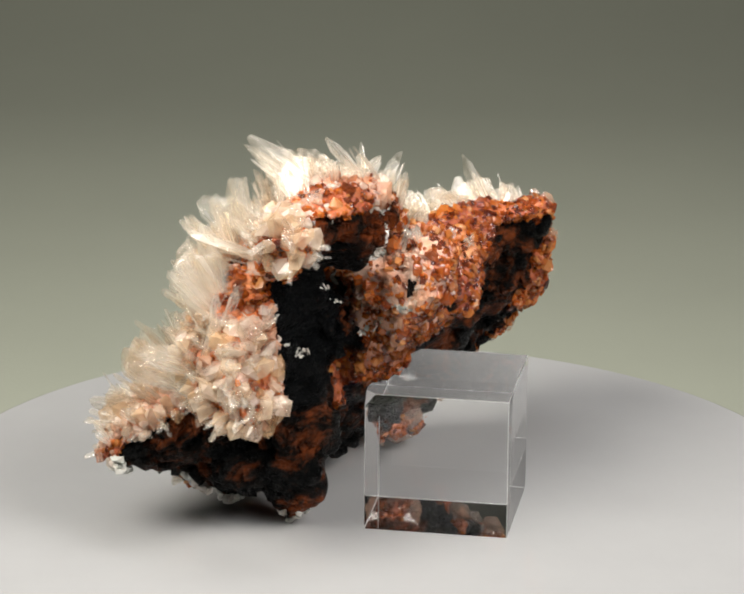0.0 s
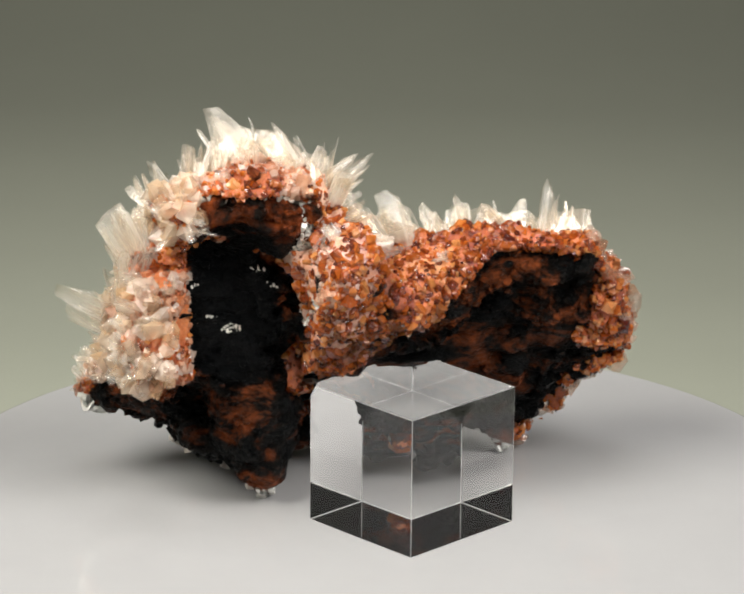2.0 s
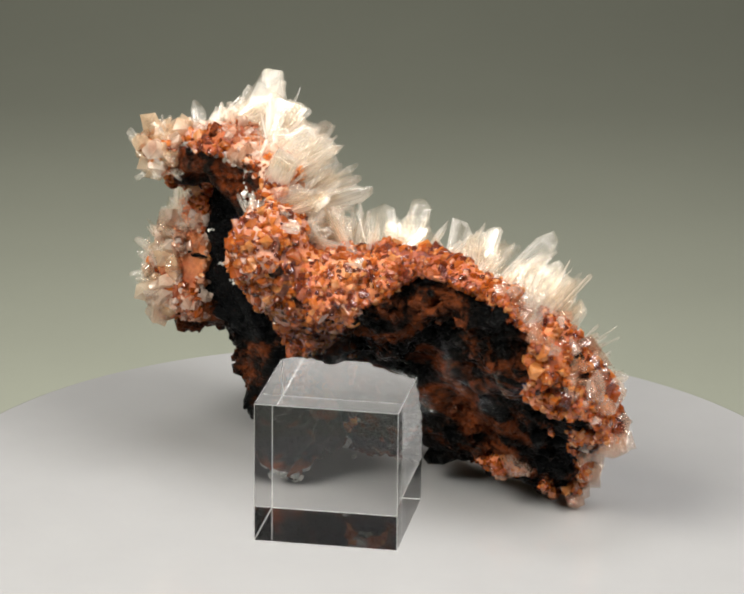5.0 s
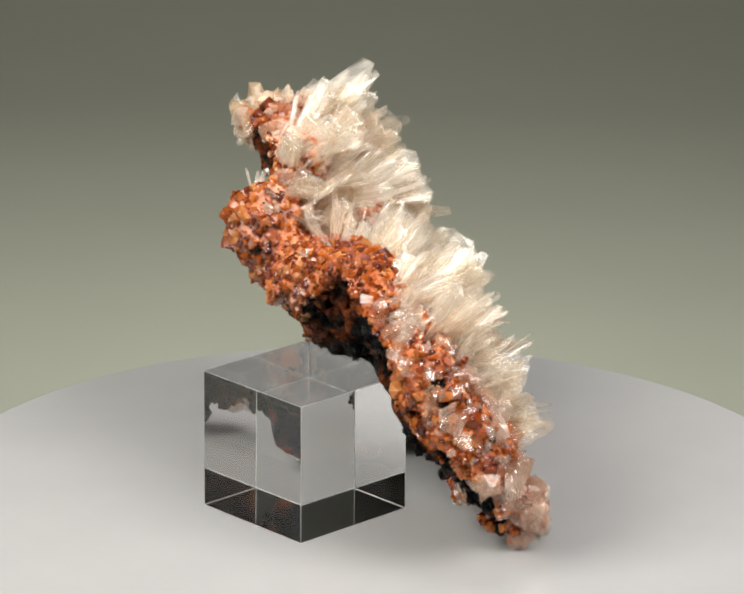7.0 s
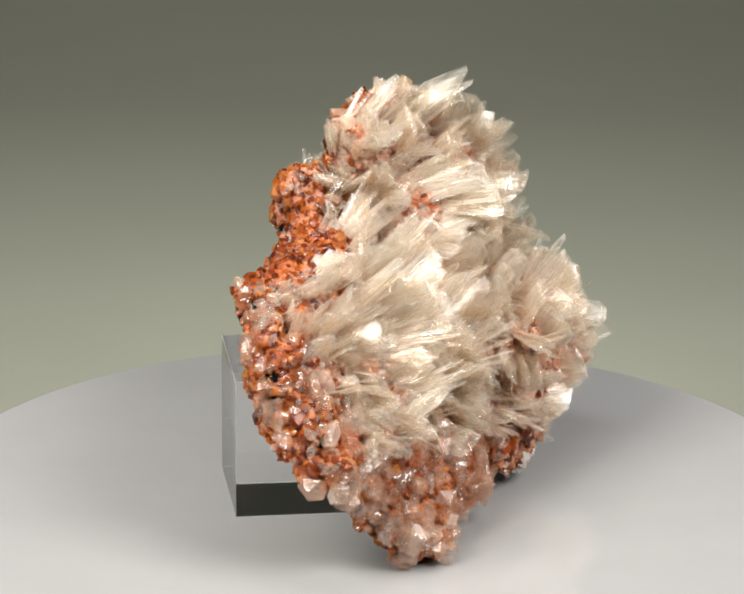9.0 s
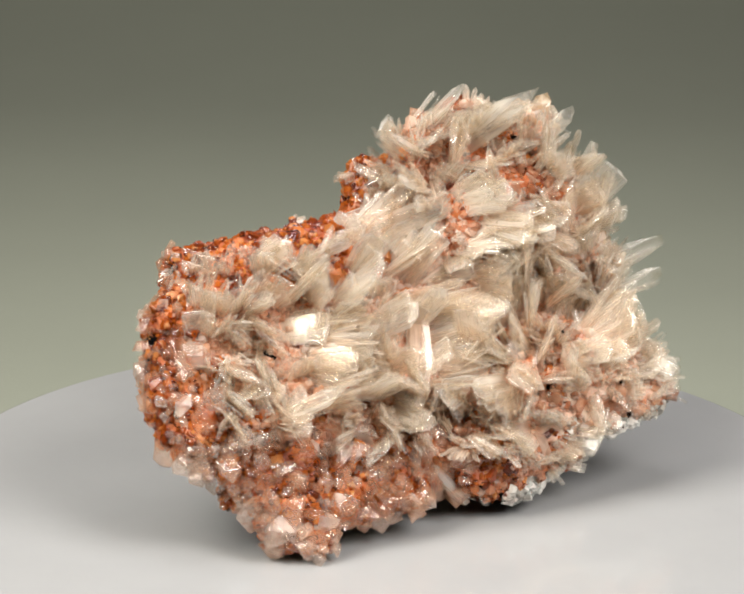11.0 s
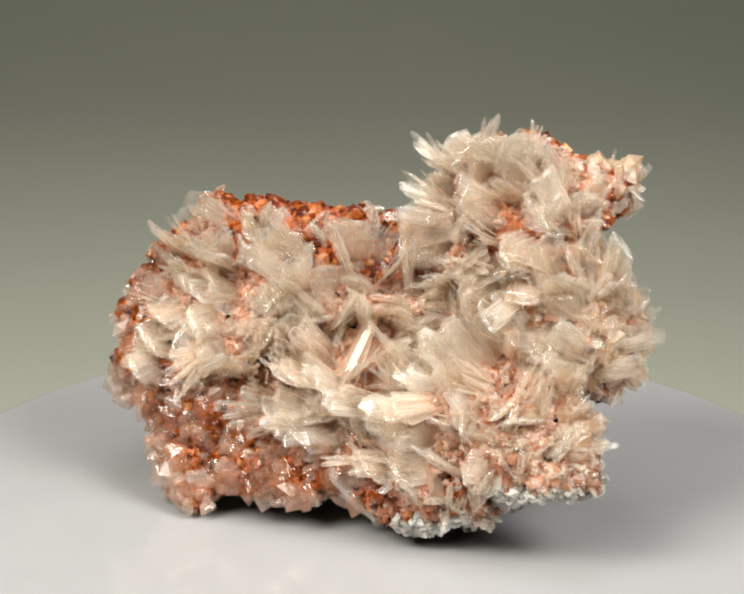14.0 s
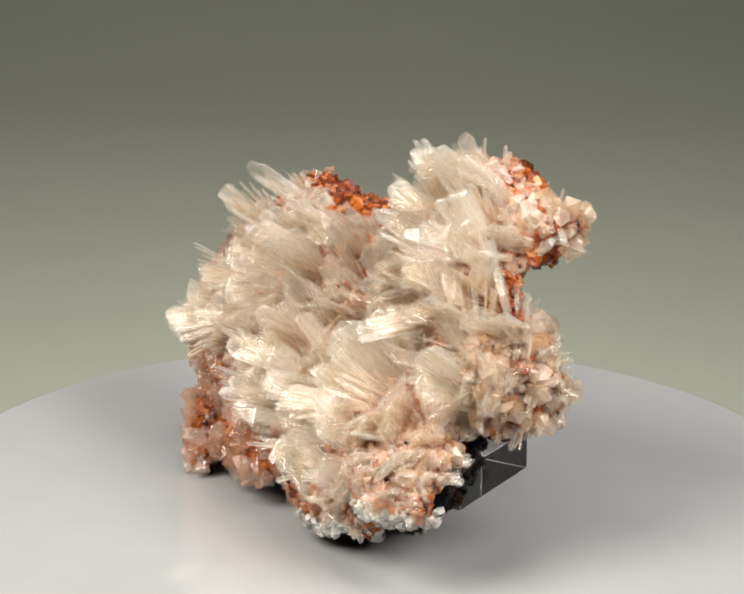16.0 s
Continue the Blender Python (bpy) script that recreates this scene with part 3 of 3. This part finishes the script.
    # grey-white vein along the rock's broken rim
    rim = (np.abs(covered(rc, faces_way(rc))) < 0.9) & (rc[:, 0] > 11)
    rim &= ((rc[:, 0] < 17.5) & (rc[:, 2] > 32)) | (rc[:, 2] > 58) | ((rc[:, 1] < -12) & (rc[:, 2] < 16))
    rim |= (rc[:, 0] > 12.3) & (rc[:, 0] < 16.2) & (rc[:, 1] > 10) & (rc[:, 2] > 34) & (rc[:, 2] < 59) & (rn[:, 1] > -0.1)
    k = rng.choice(np.flatnonzero(rim), 1300)
    scatter_chunks("pale_vein", rc[k], rn[k], rng.uniform(0.22, 0.65, len(k)), GREY, root, "grey-white vein grains along the broken rim")
    k = rng.choice(np.flatnonzero((rc[:, 1] < -10) & (rc[:, 2] < 17) & (rc[:, 0] > 15) & (np.abs(covered(rc, faces_way(rc))) < 1.6)), 900)
    scatter_chunks("pale_rim", rc[k] + rn[k] * 1.2, rn[k], rng.uniform(0.4, 1.0, len(k)), GREY, root, "grey-white grains along the lower rim")
    k = rng.choice(np.flatnonzero((rc[:, 2] < 3.2) & (rc[:, 0] > 15) & (rc[:, 1] > -6)), 25)
    scatter_chunks("pale_foot", rc[k], rn[k], rng.uniform(0.3, 0.8, len(k)), GREY, root, "grey-white grains on the foot")
    ledge = (egg(rc, HOLLOW[0], HOLLOW[1]) < 1.5) & (rn[:, 2] > 0.45)
    seeds = rc[rng.choice(np.flatnonzero(ledge), 7)]
    near_seed = (np.abs((rc[:, None] - seeds[None]) * np.array([0.45, 1.0, 1.8])).max(2) < 0.9).any(1)
    k = rng.choice(np.flatnonzero(ledge & near_seed), 110)
    scatter_chunks("pale_ledge", rc[k], rn[k], rng.uniform(0.08, 0.26, len(k)), GREY, root, "whitish flecks on the ledges of the black hollow")
    # sprays of blades
    variants = [unit_blade(*q) for q in ((1, 1, 0.88, 0.3), (1, 1, 0.94, -0.6), (1, 1, 0.80, 0.0), (1, 1, 0.91, 0.8), (1, 1, 0.62, 0.5))]
    meshes = {}
    for i, (bv, bf) in enumerate(variants):
        for j, mat in enumerate((MILKY, PEACH, CLEAR, SOLID)):
            me = bpy.data.meshes.new("crystal_blade")
            me.from_pydata(bv.tolist(), [], bf)
            me.materials.append(mat)
            me.attributes.new("grain", "FLOAT_VECTOR", "POINT").data.foreach_set("vector", (bv * (1, 1, 0.98) + (7.0 * i, 3.0 * j, 5 * i + j)).astype(np.float32).ravel())
            meshes[i, j] = me

    def blade(base_at, tip, w_, d_, mat, spin, variant):
        along = np.array(tip, float) - np.array(base_at, float)
        m = frame_along(along, spin)
        ob = new("crystal_blade", meshes[variant, mat])
        full = np.eye(4)
        full[:3, :3] = m * np.array([w_, d_, np.linalg.norm(along)]) * MM
        full[:3, 3] = np.array(base_at) * MM
        ob.parent = root
        ob.matrix_basis = Matrix(full.tolist())
        return ob

    single, fine_v, fine_f, fine_g = 0, {0: [], 1: [], 2: []}, {0: [], 1: [], 2: []}, {0: [], 1: [], 2: []}

    def loose(foot, way, long, wide, deep, mat, m, var):
        bv, bf = variants[var]
        off = 20 * len(fine_v[mat])
        fine_v[mat].append(((bv * np.array([wide, deep, long])) @ m.T + foot) * MM)
        fine_f[mat].extend(tuple(i + off for i in q) for q in bf)
        fine_g[mat].append(bv * (1, 1, 0.98) + np.floor(rng.uniform(0, 60, 3)))

    for q in HERO:
        spin = 0.0 if q[2] > 2.5 else 1.57 if q[0][0] > 40 else rng.uniform(0, 3)
        blade(q[0], q[1], q[2], q[3], q[4] or 3, spin, (2, 4)[q[2] > 2])
        axis = np.array(q[1], float) - np.array(q[0], float)
        long = np.linalg.norm(axis)
        for b in range(6):
            way = axis / long + rng.normal(0, 0.16, 3)
            foot = np.array(q[0]) + rng.normal(0, 0.8, 3)
            wide = rng.uniform(0.3, 0.8)
            loose(foot, way, long * rng.uniform(0.5, 0.88), wide, wide * 0.35, q[4] if b % 2 else 2, frame_along(way, spin), int(rng.integers(4)))
    knob = (c[:, 0] > 32) & (c[:, 2] > 53) & (c[:, 1] > 9)
    ridge = (c[:, 0] < 16) & (c[:, 1] > 14.5) & (c[:, 2] < 47)
    grow = (front > 0.12) & (c[:, 2] > 17 - 0.2 * c[:, 0].clip(-30, 0) - 0.45 * c[:, 0].clip(0, 24)) & (c[:, 0] > -38)
    grow |= (front > -0.4) & (c[:, 2] > 54) & (n[:, 2] > 0.0)
    grow &= ~((c[:, 2] > 44) & (n[:, 2] > 0.6) & (c[:, 0] < 8))
    grow &= ~((c[:, 1] > 8) & (c[:, 0] > 8) & (c[:, 0] < 17) & (c[:, 2] < 52) & (n[:, 1] > 0.0))
    grow &= ~knob & ~ridge & ~((c[:, 1] > 11) & (n[:, 1] > 0.45))
    grow &= (c[:, 0] > 13) | (faces_way(c) @ np.array([0.0, 0.88, -0.47]) < 0.3)
    grow &= ~((egg(c, HOLLOW[0], HOLLOW[1]) < 2.5) & (c[:, 2] < 56))
    k = pick_spaced(c[grow], w[grow], 300, 2.5)
    side_k = pick_spaced(c[flank], w[flank], 46, 1.9)
    for p, nn in zip(c[flank][side_k], n[flank][side_k]):
        for b in range(5):
            way = nn + rng.normal(0, 0.35, 3) + np.array([0.1, 0, 0.15])
            wide = rng.uniform(0.4, 0.9)
            loose(p - nn * 0.4 + rng.normal(0, 0.5, 3), way, rng.uniform(2.0, 4.8), wide, wide * 0.4, 2, frame_along(way, rng.uniform(0, 3)), int(rng.integers(4)))
    hubs = np.array([(24, 8, 53), (-6, -2, 36), (-25, 0, 36), (30, -8, 26)], float)

    def fitted(foot, way, long):
        """Keeps a blade within the specimen's outline: shorter where it would stand out, none where nothing is left."""
        spare = rng.normal(0.3, 1.3)
        for _ in range(9):
            x, y, z = foot + way * long
            high = z + 0.336 * y
            ahead = 0.144 * x - 0.99 * y
            spike = 0.0 if x > 2 else 7.0 * max(0.0, lattice(np.array([[x / 2.6, 0.5, 0.5]]), 41)[0] - 0.5) - 3.0
            level = z + 0.333 * x + 0.048 * y
            if ahead < np.interp(level, OUT_S, OUT_Y) + spare and high < np.interp(x, TOP_X, TOP_S) + spike + 0.5 * min(spare, 1.5) and x < 47.5 and (x < 17 or high > np.interp(x, (17, 22, 41, 48), (-4, -3, 6, 12))):
                return long
            long *= 0.84
        return 0.0

    for p, nn in zip(c[grow][k], n[grow][k]):
        hub = hubs[np.argmin(((hubs - p) ** 2).sum(1))]
        radial = (p - hub) / (np.linalg.norm(p - hub) + 4.0)
        # neighbouring sheaves lie over in much the same way
        lie = 0.35 + 2.5 * np.interp(lattice(p[None] / 9.0, 31)[0], (0.2, 0.8), (0.0, 1.0))
        sway = np.array([math.cos(lie), 0.0, math.sin(lie)])
        out = 0.20 * nn + 0.50 * radial + 0.62 * sway + np.array([0, -0.50, 0.05]) + rng.normal(0, 0.28, 3)
        reach = rng.uniform(8.0, 16.5)
        if p[0] < -28:
            out[0] = max(out[0], -0.25)
            reach *= 0.8
        if p[2] < 20 and p[0] > 8:
            reach *= 0.75
        out /= np.linalg.norm(out)
        out[2] = max(out[2], rng.uniform(-0.22, 0.05))
        out /= np.linalg.norm(out)
        mat = int(rng.choice([0, 1, 2], p=[0.46, 0.32, 0.22]))
        # the fan's plane lies across the way the crust faces
        across = np.cross(out, nn * 0.4 + np.array([0, -0.65, 0.60]) + rng.normal(0, 0.35, 3))
        across /= np.linalg.norm(across) + 1e-9
        flat = np.stack([across, np.cross(out, across), out], 1)
        broad = rng.random() < 0.72
        half = rng.uniform(0.10, 0.32) if broad else rng.uniform(0.14, 0.42)
        count = int(rng.integers(4, 8)) if broad else int(8 + half * 20)
        for b in range(count):
            turn = half * (2 * (b + 0.5) / count - 1) + rng.normal(0, 0.045)
            way = flat[:, 2] * math.cos(turn) + flat[:, 0] * math.sin(turn) + flat[:, 1] * rng.normal(0, 0.07)
            way /= np.linalg.norm(way)
            side = flat[:, 0] * math.cos(turn) - flat[:, 2] * math.sin(turn)
            side = side + flat[:, 1] * rng.normal(0, 0.14)
            side -= way * (side @ way)
            side /= np.linalg.norm(side)
            m = np.stack([side, np.cross(way, side), way], 1)
            foot = p - nn * 0.9 + flat[:, 0] * turn * 3.0 + rng.normal(0, 0.35, 3)
            long = fitted(foot, way, reach * (1 - 0.35 * abs(turn)) * rng.uniform(0.45, 1.08))
            if long < 1.6:
                continue
            wide = rng.uniform(1.3, 3.1) if broad else rng.uniform(0.30, 0.85)
            deep, var = wide * rng.uniform(0.12, 0.24), int(rng.integers(4))
            if b in (2, 5) and single < 284:
                ob = blade(foot, foot + way * long, wide, deep, mat, 0.0, var)
                full = np.eye(4)
                full[:3, :3], full[:3, 3] = m * np.array([wide, deep, long]) * MM, foot * MM
                ob.matrix_basis = Matrix(full.tolist())
                single += 1
            else:
                loose(foot, way, long, wide, deep, mat if b % 4 else 2, m, var)
        for b in range(4):
            way = out + rng.normal(0, 0.35, 3)
            way /= np.linalg.norm(way)
            thin = rng.uniform(0.10, 0.24)
            foot = p + rng.normal(0, 1.0, 3)
            long = fitted(foot, way, rng.uniform(3.0, 7.0))
            if long > 1:
                loose(foot, way, long, thin, thin * 0.6, 2, frame_along(way, 0), int(rng.integers(4)))
    # short blades between the sheaves
    low_front = grow & (front > 0.2)
    k = pick_spaced(c[low_front], w[low_front], 150, 2.6)
    for p, nn in zip(c[low_front][k], n[low_front][k]):
        mat, way0 = int(rng.choice([0, 1, 2], p=[0.35, 0.35, 0.3])), nn + rng.normal(0, 0.5, 3) + np.array([0, -0.3, 0])
        way0 /= np.linalg.norm(way0)
        for b in range(5):
            way = way0 + rng.normal(0, 0.3, 3)
            wide = rng.uniform(0.4, 0.9)
            loose(p - nn * 0.5 + rng.normal(0, 0.6, 3), way, rng.uniform(2.0, 4.5), wide, wide * 0.4, mat, frame_along(way, rng.uniform(0, 3)), int(rng.integers(4)))
    for j, (nm, mt, lb) in enumerate((("milky_blade_spray", MILKY, "milky white radiating blade crystals"), ("peach_blade_spray", PEACH, "peach-tinted radiating blade crystals"),
                                      ("glassy_blade_spray", CLEAR, "glassy colourless radiating blade crystals"))):
        spray = arrays_part(nm, np.concatenate(fine_v[j]), fine_f[j], mt, root, lb, kind="stuff")
        spray.data.attributes.new("grain", "FLOAT_VECTOR", "POINT").data.foreach_set("vector", np.concatenate(fine_g[j]).astype(np.float32).ravel())
    return tagged(root, "creedite specimen, white bladed crystals on orange crusted black rock", "mineral")


backdrop()
studio()
TURNTABLE, CUBE, SPECIMEN = platter(), cube(), specimen()


def motions():
    for thing in (TURNTABLE, CUBE, SPECIMEN):
        walk(thing, [(k * 0.25, pose(0, 0, 0, 0, 0, -SPIN * (k * 0.25 - FACE))) for k in range(65)])


motions()
